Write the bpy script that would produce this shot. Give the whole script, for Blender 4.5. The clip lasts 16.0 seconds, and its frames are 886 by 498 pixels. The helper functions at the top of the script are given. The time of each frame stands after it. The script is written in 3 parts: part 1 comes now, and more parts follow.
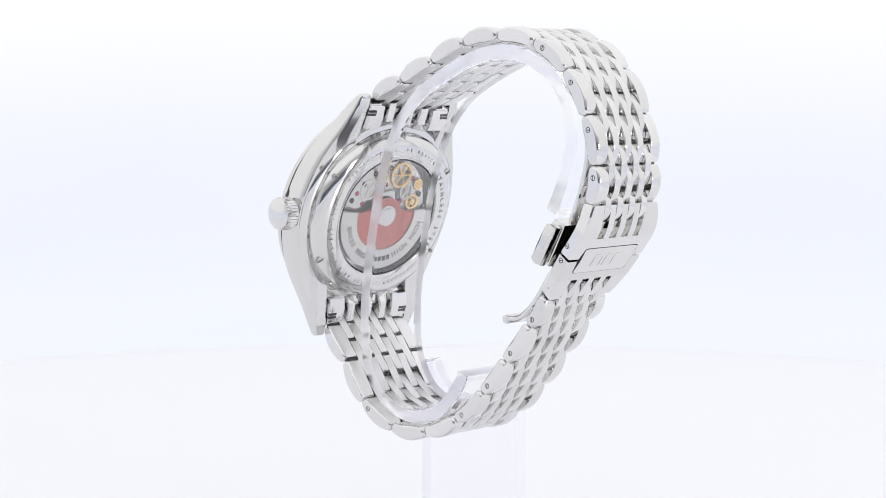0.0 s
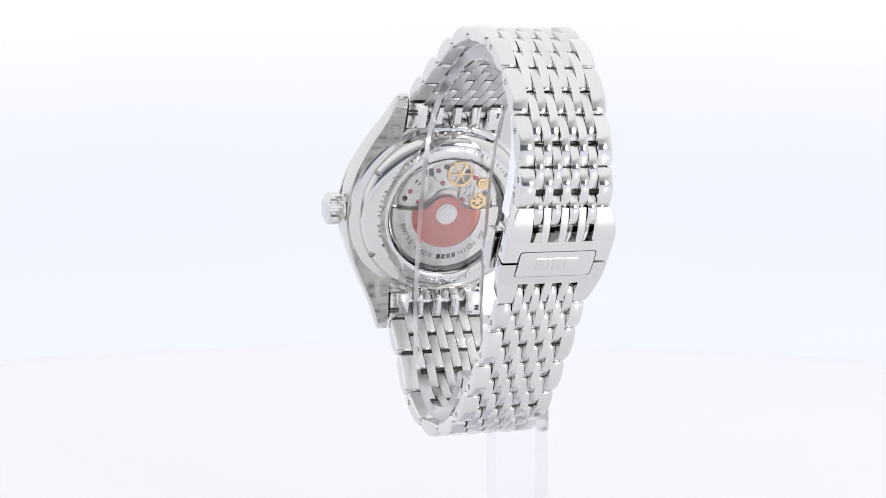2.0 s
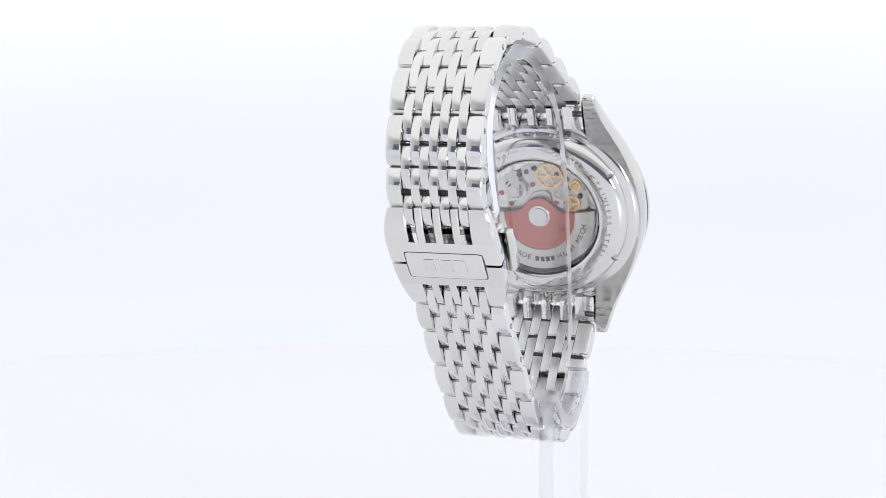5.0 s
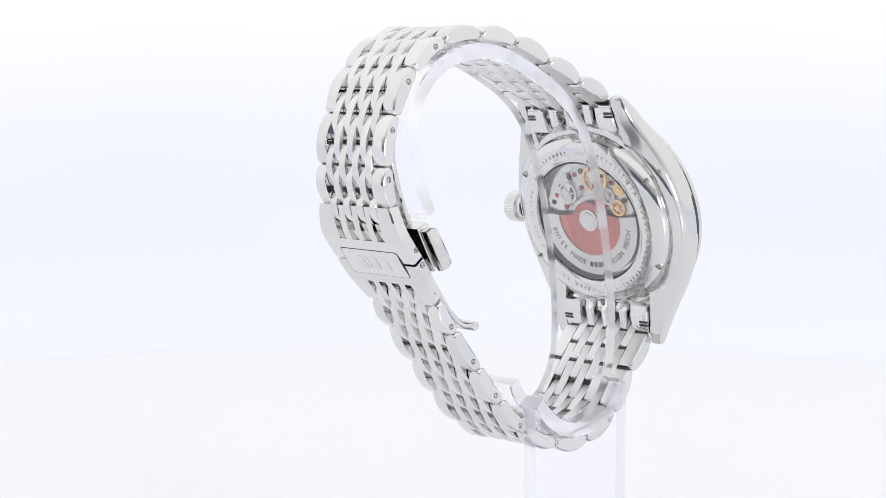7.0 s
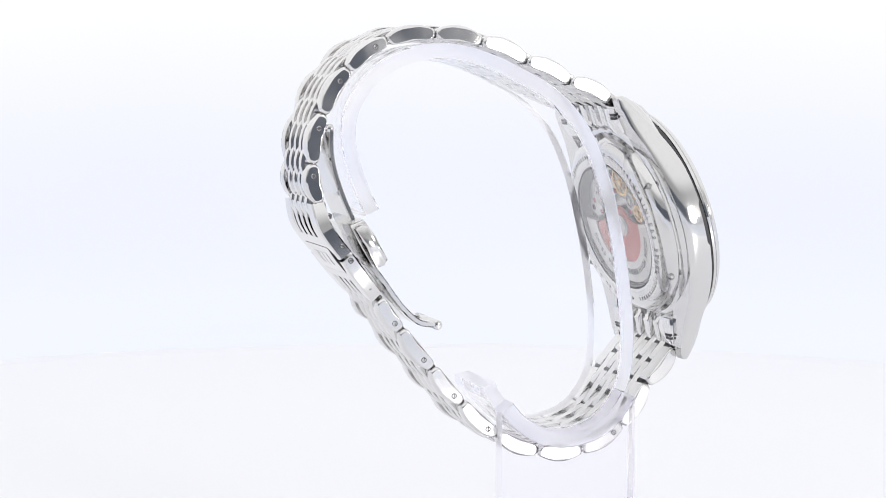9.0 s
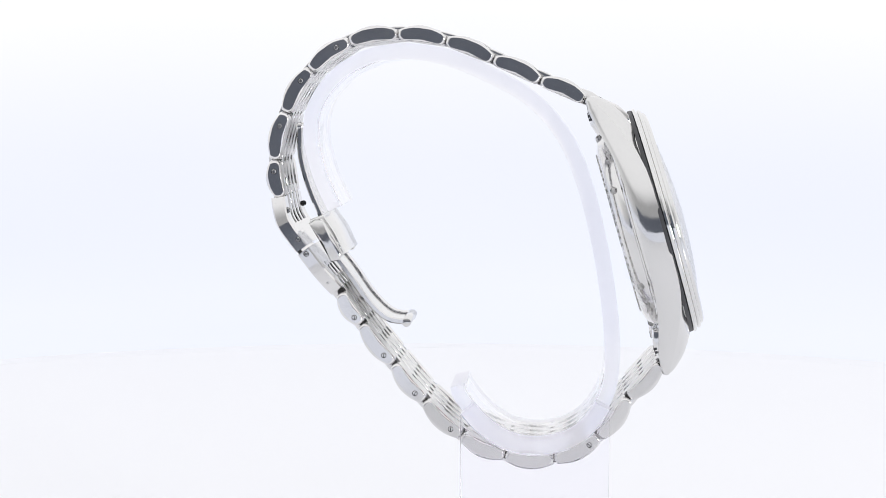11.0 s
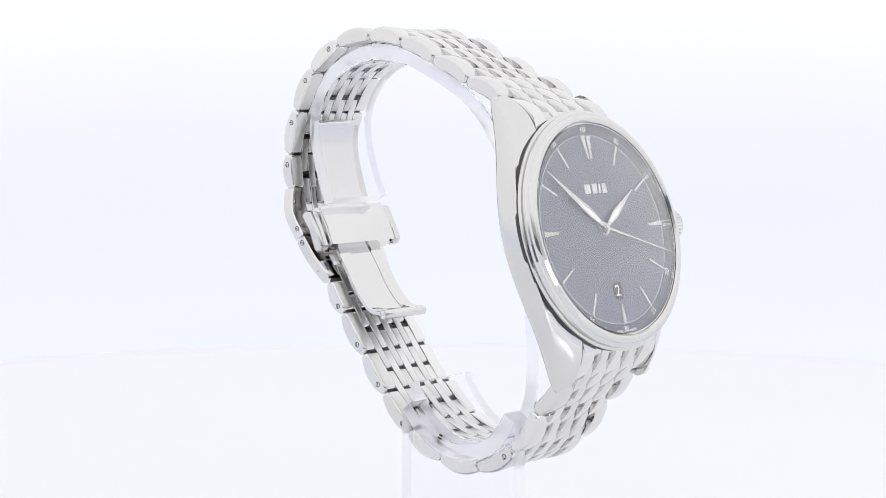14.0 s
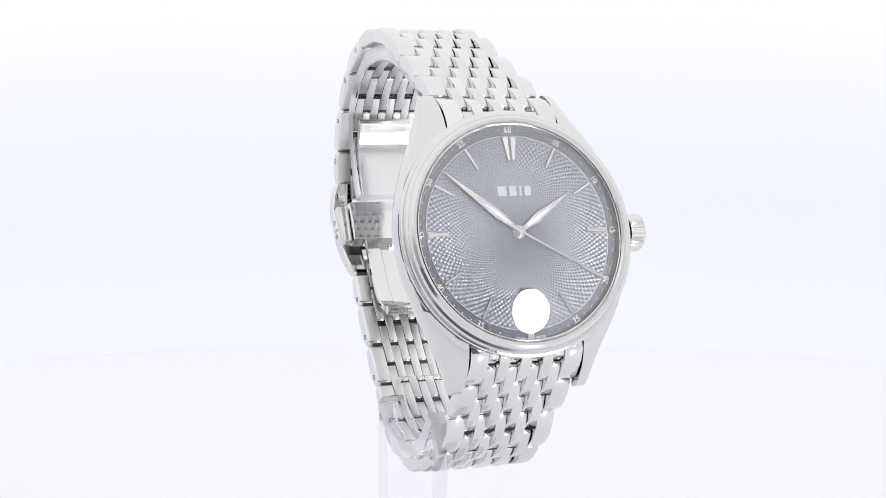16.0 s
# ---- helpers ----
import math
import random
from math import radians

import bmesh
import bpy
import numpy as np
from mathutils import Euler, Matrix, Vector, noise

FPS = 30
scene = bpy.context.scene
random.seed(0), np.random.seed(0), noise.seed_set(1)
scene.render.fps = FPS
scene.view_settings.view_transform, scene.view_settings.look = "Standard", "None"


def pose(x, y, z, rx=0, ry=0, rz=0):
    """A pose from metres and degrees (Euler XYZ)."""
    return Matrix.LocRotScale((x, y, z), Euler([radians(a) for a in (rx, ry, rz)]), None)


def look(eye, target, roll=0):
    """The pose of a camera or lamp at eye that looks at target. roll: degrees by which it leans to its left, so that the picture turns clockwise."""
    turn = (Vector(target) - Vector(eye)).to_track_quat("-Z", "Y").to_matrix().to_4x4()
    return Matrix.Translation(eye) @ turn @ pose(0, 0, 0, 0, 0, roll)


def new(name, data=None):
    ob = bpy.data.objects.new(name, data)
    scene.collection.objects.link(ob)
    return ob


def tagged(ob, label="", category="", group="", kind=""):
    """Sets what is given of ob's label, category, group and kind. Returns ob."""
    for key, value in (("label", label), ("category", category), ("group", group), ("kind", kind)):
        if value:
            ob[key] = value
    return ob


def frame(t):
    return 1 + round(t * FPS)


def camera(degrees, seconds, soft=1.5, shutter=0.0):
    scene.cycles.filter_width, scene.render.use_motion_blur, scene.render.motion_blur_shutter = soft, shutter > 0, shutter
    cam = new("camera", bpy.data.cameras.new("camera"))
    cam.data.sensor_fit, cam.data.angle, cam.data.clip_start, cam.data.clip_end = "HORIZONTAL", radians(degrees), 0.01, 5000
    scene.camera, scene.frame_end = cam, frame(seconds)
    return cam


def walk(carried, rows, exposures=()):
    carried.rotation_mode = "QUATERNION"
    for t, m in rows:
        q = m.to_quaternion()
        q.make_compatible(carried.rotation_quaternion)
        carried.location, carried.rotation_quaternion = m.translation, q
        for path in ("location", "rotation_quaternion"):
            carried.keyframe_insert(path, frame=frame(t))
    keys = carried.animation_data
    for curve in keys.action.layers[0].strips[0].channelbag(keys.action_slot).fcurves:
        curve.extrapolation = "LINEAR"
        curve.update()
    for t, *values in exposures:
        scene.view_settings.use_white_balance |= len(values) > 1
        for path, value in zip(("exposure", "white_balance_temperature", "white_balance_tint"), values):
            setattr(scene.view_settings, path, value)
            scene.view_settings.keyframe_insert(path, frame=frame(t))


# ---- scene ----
# Lengths of the watch are in millimetres (MM turns them into metres). The turning axis is the world's z axis,
# the turntable's top is z = 0, and at a turn of 0 the buckle faces the lens and the dial faces +y.
MM = 0.001
LIFT = 66.0          # height of the watch's reference level over the turntable
SIDE = 5.88          # the watch's plane of symmetry lies beside the axis
TURN0, RATE = 44.74, -12.6   # degrees, degrees a second

EYE = (0.0, -0.302, 0.09705)
TARGET = (-0.00394, -0.00354, 0.06690)
cam = camera(29.34, 16.0, soft=0.55)
walk(cam, [(0.0, look(EYE, TARGET, 0.312)), (16.0, look(EYE, TARGET, 0.312))])


# ---- light ----
world = bpy.data.worlds.new("studio")
scene.world = world
world.use_nodes = True
world.node_tree.nodes["Background"].inputs[0].default_value = (0.86, 0.92, 1.0, 1)
world.node_tree.nodes["Background"].inputs[1].default_value = 0.6


def area_lamp(name, place, target, size, watts, colour):
    data = bpy.data.lights.new(name, "AREA")
    data.shape, data.size, data.energy, data.color = "DISK", size, watts, colour
    ob = new(name, data)
    ob.matrix_world = look(place, target)
    return ob


area_lamp("spot_lamp", (0.343, -0.340, 0.104), (0.0, 0.0, 0.07), 0.086, 0.55, (1.0, 0.98, 0.95))


# ---- materials ----
def material(name):
    m = bpy.data.materials.new(name)
    m.use_nodes = True
    return m, m.node_tree.nodes, m.node_tree.links, m.node_tree.nodes["Principled BSDF"]


def metal(name, colour, rough, grain=0.0, stretch=(1, 1, 1), scale=900, smudge=0.06):
    """Steel or brass: fine brushing along one direction and faint smudges that change the gloss."""
    m, n, l, b = material(name)
    b.inputs["Metallic"].default_value = 1
    tc = n.new("ShaderNodeTexCoord")
    mp = n.new("ShaderNodeMapping")
    mp.inputs["Scale"].default_value = stretch
    l.new(tc.outputs["Object"], mp.inputs["Vector"])
    fine = n.new("ShaderNodeTexNoise")
    fine.inputs["Scale"].default_value = scale
    fine.inputs["Detail"].default_value = 3
    l.new(mp.outputs[0], fine.inputs["Vector"])
    big = n.new("ShaderNodeTexNoise")
    big.inputs["Scale"].default_value = 140
    big.inputs["Detail"].default_value = 4
    l.new(tc.outputs["Object"], big.inputs["Vector"])
    mr = n.new("ShaderNodeMapRange")
    mr.inputs["From Min"].default_value, mr.inputs["From Max"].default_value = 0.35, 0.7
    mr.inputs["To Min"].default_value, mr.inputs["To Max"].default_value = rough, rough + smudge
    l.new(big.outputs[0], mr.inputs["Value"])
    l.new(mr.outputs[0], b.inputs["Roughness"])
    info = n.new("ShaderNodeObjectInfo")
    mix = n.new("ShaderNodeMix")
    mix.data_type = "RGBA"
    mix.inputs[6].default_value = (*[c * 0.94 for c in colour], 1)
    mix.inputs[7].default_value = (*[min(1, c * 1.04) for c in colour], 1)
    l.new(info.outputs["Random"], mix.inputs[0])
    l.new(mix.outputs[2], b.inputs["Base Color"])
    if grain:
        bp = n.new("ShaderNodeBump")
        bp.inputs["Strength"].default_value = grain
        bp.inputs["Distance"].default_value = 0.00002
        l.new(fine.outputs[0], bp.inputs["Height"])
        l.new(bp.outputs[0], b.inputs["Normal"])
    return m


def plain(name, colour, rough=0.5, metallic=0.0):
    m, n, l, b = material(name)
    no = n.new("ShaderNodeTexNoise")
    no.inputs["Scale"].default_value = 600
    ra = n.new("ShaderNodeValToRGB")
    ra.color_ramp.elements[0].color = (*[c * 0.9 for c in colour], 1)
    ra.color_ramp.elements[1].color = (*[min(1, c * 1.08) for c in colour], 1)
    tc = n.new("ShaderNodeTexCoord")
    l.new(tc.outputs["Object"], no.inputs["Vector"])
    l.new(no.outputs[0], ra.inputs[0])
    l.new(ra.outputs[0], b.inputs["Base Color"])
    b.inputs["Roughness"].default_value, b.inputs["Metallic"].default_value = rough, metallic
    return m


def clear(name, colour, ior, rough=0.0):
    m, n, l, b = material(name)
    b.inputs["Base Color"].default_value = (*colour, 1)
    b.inputs["Transmission Weight"].default_value = 1
    b.inputs["IOR"].default_value = ior
    b.inputs["Roughness"].default_value = rough
    return m


BRUSHED = metal("brushed steel", (0.84, 0.832, 0.825), 0.42, 0.2, (0.06, 1, 1), 5000)
POLISHED = metal("polished steel", (0.72, 0.715, 0.705), 0.06)
BRACELET = metal("bracelet steel", (0.745, 0.737, 0.729), 0.05, 0.08, (1, 0.08, 0.08), 4000)
ACRYLIC = clear("clear acrylic", (0.99, 0.988, 1.0), 1.2)
CLEAR = clear("thin clear acrylic", (0.975, 0.97, 1.0), 1.07)
SAPPHIRE = clear("sapphire glass", (1, 1, 1), 1.77)
RED = metal("red rotor", (0.62, 0.20, 0.17), 0.35)
BRASS = metal("gilt brass", (0.9, 0.62, 0.28), 0.2)
JEWEL = plain("ruby jewel", (0.55, 0.05, 0.12), 0.15)
MOVEMENT = metal("rhodium plate", (0.78, 0.77, 0.74), 0.3, 0.3, (1, 0.1, 1), 3000)
INK = plain("white print", (0.85, 0.85, 0.85), 0.5)
MARK = plain("silver print", (0.55, 0.56, 0.585), 0.35)
# print, and the painted shade in gaps and slots
BLACK = plain("black print and gap shade", (0.05, 0.05, 0.055), 0.5)


def white_sheet():
    m, n, l, b = material("white acrylic sheet")
    no = n.new("ShaderNodeTexNoise")
    no.inputs["Scale"].default_value = 6
    ra = n.new("ShaderNodeValToRGB")
    ra.color_ramp.elements[0].color = (0.845, 0.85, 0.88, 1)
    ra.color_ramp.elements[1].color = (0.865, 0.87, 0.898, 1)
    tc = n.new("ShaderNodeTexCoord")
    l.new(tc.outputs["Object"], no.inputs["Vector"])
    l.new(no.outputs[0], ra.inputs[0])
    l.new(ra.outputs[0], b.inputs["Base Color"])
    b.inputs["Roughness"].default_value = 0.3
    b.inputs["Specular IOR Level"].default_value = 0.3
    return m


WHITE = white_sheet()


def cloth():
    """Diffuser cloth of the light tent, its light and fall-off put into the glow: white above, a little cooler and
    dimmer low down at the sides.
    """
    m, n, l, b = material("self-lit diffuser cloth")
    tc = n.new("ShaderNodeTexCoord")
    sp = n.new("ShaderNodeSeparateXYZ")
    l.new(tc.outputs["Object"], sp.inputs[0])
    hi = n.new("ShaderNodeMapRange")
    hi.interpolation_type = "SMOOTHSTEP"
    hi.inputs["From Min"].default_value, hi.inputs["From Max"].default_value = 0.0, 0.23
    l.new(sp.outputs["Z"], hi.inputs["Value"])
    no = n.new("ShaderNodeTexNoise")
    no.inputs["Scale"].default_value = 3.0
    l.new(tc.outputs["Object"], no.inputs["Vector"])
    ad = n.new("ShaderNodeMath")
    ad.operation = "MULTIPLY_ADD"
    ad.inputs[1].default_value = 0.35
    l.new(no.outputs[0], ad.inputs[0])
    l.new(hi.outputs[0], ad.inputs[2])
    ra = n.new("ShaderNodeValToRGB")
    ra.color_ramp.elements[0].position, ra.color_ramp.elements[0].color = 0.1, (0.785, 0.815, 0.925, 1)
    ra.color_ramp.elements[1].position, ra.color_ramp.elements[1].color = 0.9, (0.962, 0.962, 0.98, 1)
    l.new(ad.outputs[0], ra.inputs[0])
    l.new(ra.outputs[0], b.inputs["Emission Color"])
    # glow set brighter overhead to light the table, and dimmer low down on the side of the opening for the steel's
    # reflections
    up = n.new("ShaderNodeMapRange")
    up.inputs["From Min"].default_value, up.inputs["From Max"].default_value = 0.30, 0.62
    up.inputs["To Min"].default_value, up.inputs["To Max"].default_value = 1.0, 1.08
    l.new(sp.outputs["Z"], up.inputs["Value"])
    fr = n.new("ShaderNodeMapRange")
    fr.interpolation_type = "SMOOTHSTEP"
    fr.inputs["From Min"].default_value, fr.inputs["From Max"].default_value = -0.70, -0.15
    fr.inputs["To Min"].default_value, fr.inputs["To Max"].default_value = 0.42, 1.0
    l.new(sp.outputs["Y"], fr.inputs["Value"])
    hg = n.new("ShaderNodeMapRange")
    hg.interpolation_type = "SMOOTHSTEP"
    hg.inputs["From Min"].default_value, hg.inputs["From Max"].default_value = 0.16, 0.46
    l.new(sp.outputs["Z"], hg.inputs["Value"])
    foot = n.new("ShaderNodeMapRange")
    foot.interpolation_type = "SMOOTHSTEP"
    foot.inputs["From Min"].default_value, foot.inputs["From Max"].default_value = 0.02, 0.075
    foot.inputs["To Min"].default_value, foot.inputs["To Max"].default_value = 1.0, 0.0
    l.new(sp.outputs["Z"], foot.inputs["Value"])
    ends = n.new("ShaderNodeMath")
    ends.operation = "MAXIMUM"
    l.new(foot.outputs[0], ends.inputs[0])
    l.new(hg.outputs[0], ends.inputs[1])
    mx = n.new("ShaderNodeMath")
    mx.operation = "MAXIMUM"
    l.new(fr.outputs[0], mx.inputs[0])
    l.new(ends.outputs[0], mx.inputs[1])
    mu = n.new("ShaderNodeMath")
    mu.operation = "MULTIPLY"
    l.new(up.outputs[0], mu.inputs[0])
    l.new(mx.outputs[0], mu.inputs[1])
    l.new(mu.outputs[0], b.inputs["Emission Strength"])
    b.inputs["Base Color"].default_value = (0.05, 0.05, 0.05, 1)
    b.inputs["Roughness"].default_value = 0.9
    return m


CLOTH = cloth()
ROOM = plain("room paint", (0.20, 0.213, 0.25), 0.8)
# Nearly black, so that the colour stands in for shade in narrow gaps.
PIN = metal("dark steel and gap shade", (0.07, 0.069, 0.068), 0.3)
LUME = plain("white lume", (0.82, 0.83, 0.82), 0.5)
ENGRAVED = metal("engraved steel and slot shade", (0.5, 0.495, 0.49), 0.4)
NUMBER = plain("date disc", (0.03, 0.03, 0.033), 0.35)


def frosted():
    """The sawn edges of the acrylic: milky and matt."""
    m, n, l, b = material("frosted acrylic edge")
    tc = n.new("ShaderNodeTexCoord")
    no = n.new("ShaderNodeTexNoise")
    no.inputs["Scale"].default_value = 700
    l.new(tc.outputs["Object"], no.inputs["Vector"])
    mr = n.new("ShaderNodeMapRange")
    mr.inputs["To Min"].default_value, mr.inputs["To Max"].default_value = 0.38, 0.46
    l.new(no.outputs[0], mr.inputs["Value"])
    l.new(mr.outputs[0], b.inputs["Roughness"])
    b.inputs["Base Color"].default_value = (0.965, 0.962, 1.0, 1)
    b.inputs["Transmission Weight"].default_value = 0.86
    b.inputs["IOR"].default_value = 1.1
    return m


FROST = frosted()


# ---- mesh helpers ----
def finish(name, bm, mat, parent=None, label="", scale=MM, smooth=35):
    bmesh.ops.recalc_face_normals(bm, faces=bm.faces[:])
    if scale != 1:
        bmesh.ops.scale(bm, vec=(scale,) * 3, verts=bm.verts[:])
    me = bpy.data.meshes.new(name)
    bm.to_mesh(me)
    bm.free()
    me.materials.append(mat)
    if smooth:
        for p in me.polygons:
            p.use_smooth = True
        me.set_sharp_from_angle(angle=radians(smooth))
    ob = new(name, me)
    if parent:
        ob.parent = parent
    if label:
        ob["label"] = label
    return ob


def part(name, bm, mat, parent, label="", smooth=35):
    return finish(name, bm, mat, parent, label, MM, smooth)


def loft(bm, rings, closed=False, caps=True):
    """Skin a row of equal rings of points."""
    rows = [[bm.verts.new(p) for p in ring] for ring in rings]
    n = len(rows[0])
    pairs = list(zip(rows, rows[1:])) + ([(rows[-1], rows[0])] if closed else [])
    for a, b in pairs:
        for i in range(n):
            bm.faces.new((a[i], a[(i + 1) % n], b[(i + 1) % n], b[i]))
    if caps and not closed:
        bm.faces.new(rows[0][::-1])
        bm.faces.new(rows[-1])
    return rows


def lathe(bm, profile, steps=96, knurl=None):
    """Turn a closed profile of (radius, height) round the z axis."""
    rings = []
    for k in range(steps):
        a = 2 * math.pi * k / steps
        ring = []
        for i, (r, z) in enumerate(profile):
            rr = r + (knurl[1] * (k % 2) if knurl and i in knurl[0] else 0)
            ring.append((rr * math.cos(a), rr * math.sin(a), z))
        rings.append(ring)
    loft(bm, rings, closed=True)


def disc(bm, r, z0, z1, steps=48, cx=0.0, cy=0.0, edge=0.0):
    rings = [[(cx + rr * math.cos(2 * math.pi * k / steps), cy + rr * math.sin(2 * math.pi * k / steps), z)
              for k in range(steps)] for rr, z in ((r, z0), (r, z1 - edge), (r - edge, z1))]
    loft(bm, rings if edge else rings[:2])


def slab(bm, outline, z0, z1):
    """A plate with the given outline in x, y."""
    loft(bm, [[(x, y, z0) for x, y in outline], [(x, y, z1) for x, y in outline]])


def box(bm, x0, x1, y0, y1, z0, z1, c=0.15):
    def ring(d, z):
        xa, xb, ya, yb = x0 + d, x1 - d, y0 + d, y1 - d
        return [(xa + c, ya, z), (xb - c, ya, z), (xb, ya + c, z), (xb, yb - c, z),
                (xb - c, yb, z), (xa + c, yb, z), (xa, yb - c, z), (xa, ya + c, z)]
    loft(bm, [ring(c, z0), ring(0, z0 + c), ring(0, z1 - c), ring(c, z1)])


def chamfered(bm, section, u0, u1, c, side=None, lift=None, ends=None):
    """Extrude a closed side view (a list of (v, z)) along u with softened edges; it draws in by c at both ends,
    or by two amounts of its own."""
    lo, hi = ends or (c, c)
    cv = sum(p[0] for p in section) / len(section)
    cz = sum(p[1] for p in section) / len(section)

    def shrunk(d):
        out = []
        for v, z in section:
            r = math.hypot(v - cv, z - cz)
            out.append((cv + (v - cv) * (r - d) / r, cz + (z - cz) * (r - d) / r))
        return out
    rings = []
    steps = [(u0, lo), (u0 + 0.35 * lo, 0.3 * lo), (u0 + lo, 0), (u1 - hi, 0), (u1 - 0.35 * hi, 0.3 * hi), (u1, hi)]
    if ends:
        # a narrow inner rim keeps the end faces flat
        steps = [(u0, lo + 0.05), *steps, (u1, hi + 0.05)]
    for u, d in steps:
        rings.append([((SIDE if side is None else side) + u, v, z + (LIFT if lift is None else lift)) for v, z in shrunk(d)])
    loft(bm, rings)


def spun(points, s):
    """The point at s (0 to 1) of a smooth line through the points."""
    n = len(points) - 1
    x = min(max(s * n, 0), n - 1e-6)
    i = int(x)
    f = x - i
    p = [Vector(points[min(max(j, 0), n)]) for j in (i - 1, i, i + 1, i + 2)]
    return 0.5 * (2 * p[1] + (p[2] - p[0]) * f + (2 * p[0] - 5 * p[1] + 4 * p[2] - p[3]) * f * f
                  + (3 * p[1] - p[0] - 3 * p[2] + p[3]) * f ** 3)


def strip_section(line, depth, steps, s0=0.0, s1=1.0):
    """The side view of a strip: the line (outer face) and its offset (to the right of the way)."""
    pts = [spun(line, s0 + (s1 - s0) * k / steps) for k in range(steps + 1)]
    inner = []
    for k, p in enumerate(pts):
        d = (pts[min(k + 1, steps)] - pts[max(k - 1, 0)]).normalized()
        inner.append(p + Vector((d.y, -d.x)) * depth)
    return [tuple(p) for p in pts], [tuple(p) for p in inner]


def strip(bm, line, depth, low, high, steps=40, c=0.25, s0=0.0, s1=1.0):
    """A bent strip between the sides low and high: numbers or functions of the way along the line."""
    outer, inner = strip_section(line, depth, steps, s0, s1)
    e = c / abs(depth)
    rings = []
    for k in range(steps + 1):
        s = s0 + (s1 - s0) * k / steps
        a, b = (x(s) if callable(x) else x for x in (low, high))
        (v, z), (w, y) = outer[k], inner[k]
        ring = []
        for u, f in ((a + c, 0), (b - c, 0), (b, e), (b, 1 - e), (b - c, 1), (a + c, 1), (a, 1 - e), (a, e)):
            ring.append((SIDE + u, v + (w - v) * f, z + (y - z) * f + LIFT))
        rings.append(ring)
    loft(bm, rings)


def frost_edges(ob, axis):
    """Give the sawn faces across an axis of an acrylic part their milky look."""
    ob.data.materials.append(FROST)
    for p in ob.data.polygons:
        if abs(p.normal[axis]) > 0.9 or len(p.vertices) == 8:
            p.material_index = 1
    return ob


# ---- the setting ----
def build_setting():
    R = 0.328
    bm = bmesh.new()
    lathe(bm, [(0.0001, 0.0), (R - 0.0241, 0.0), (R - 0.0241, -0.008), (0.0001, -0.008)], 200)
    table = finish("turntable", bm, WHITE, scale=1)
    bm = bmesh.new()
    lathe(bm, [(R - 0.024, 0.0), (R - 0.014, -0.0003), (R - 0.006, -0.0012), (R, -0.003), (R, -0.008), (R - 0.024, -0.008)], 200)
    finish("rim", bm, WHITE, table, "rounded white rim", scale=1)
    tagged(table, "round glossy white turntable disc under the clear stand", "turntable")
    bm = bmesh.new()
    lathe(bm, [(0.0001, -0.009), (0.62, -0.009), (0.62, -0.03), (0.0001, -0.03)], 96)
    floor = finish("floor", bm, WHITE, scale=1)
    tagged(floor, "white sheet on the floor of the light tent", "floor", kind="structure")
    # the light tent: a drum with a coved foot and a domed top, with an opening for the lens
    bm = bmesh.new()
    rings = []
    n = 96
    prof = [(0.3295, -0.0035), (0.40, -0.0035), (0.50, -0.001), (0.58, 0.008), (0.64, 0.026), (0.68, 0.048), (0.71, 0.085), (0.72, 0.13), (0.72, 0.18), (0.72, 0.24), (0.72, 0.34),
            (0.71, 0.46), (0.68, 0.58), (0.62, 0.68), (0.50, 0.78), (0.34, 0.84), (0.16, 0.87), (0.01, 0.875)]
    for r, z in prof:
        rings.append([(r * math.cos(2 * math.pi * k / n), r * math.sin(2 * math.pi * k / n), z) for k in range(n)])
    loft(bm, rings, caps=False)
    gone = [f for f in bm.faces if -OPEN_LEFT < f.calc_center_median().x < OPEN_X and f.calc_center_median().y < 0 and 0.03 < f.calc_center_median().z < OPEN_Z]
    bmesh.ops.delete(bm, geom=gone, context="FACES")
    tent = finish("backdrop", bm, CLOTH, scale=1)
    tagged(tent, "glowing white diffuser cloth of a round light tent", "light tent", kind="structure")
    bm = bmesh.new()
    box(bm, -1.1, 1.1, -1.02, -1.0, -0.013, 0.8, 0.005)
    wall = finish("wall_room", bm, ROOM, scale=1)
    tagged(wall, "dim grey room wall beyond the tent's opening", "wall", kind="structure")
    return table


OPEN_LEFT, OPEN_X, OPEN_Z = 0.42, 0.5, 0.2
turntable = build_setting()


# ---- the watch ----
TILT = 16.6
CENTRE = Vector((SIDE, 35.15, 6.75 + LIFT))
sn, cs = math.sin(radians(TILT)), math.cos(radians(TILT))
# the dial's own axes: x towards three o'clock, y towards twelve, z out of the glass
DIAL = Matrix(((-1, 0, 0, CENTRE.x), (0, -sn, cs, CENTRE.y), (0, cs, sn, CENTRE.z), (0, 0, 0, 1)))


def dpart(name, bm, mat, parent, label="", smooth=35):
    bm.transform(DIAL)
    return part(name, bm, mat, parent, label, smooth)


watch = new("wristwatch")
tagged(watch, "steel wristwatch with grey guilloche dial, closed round a clear stand", "watch")


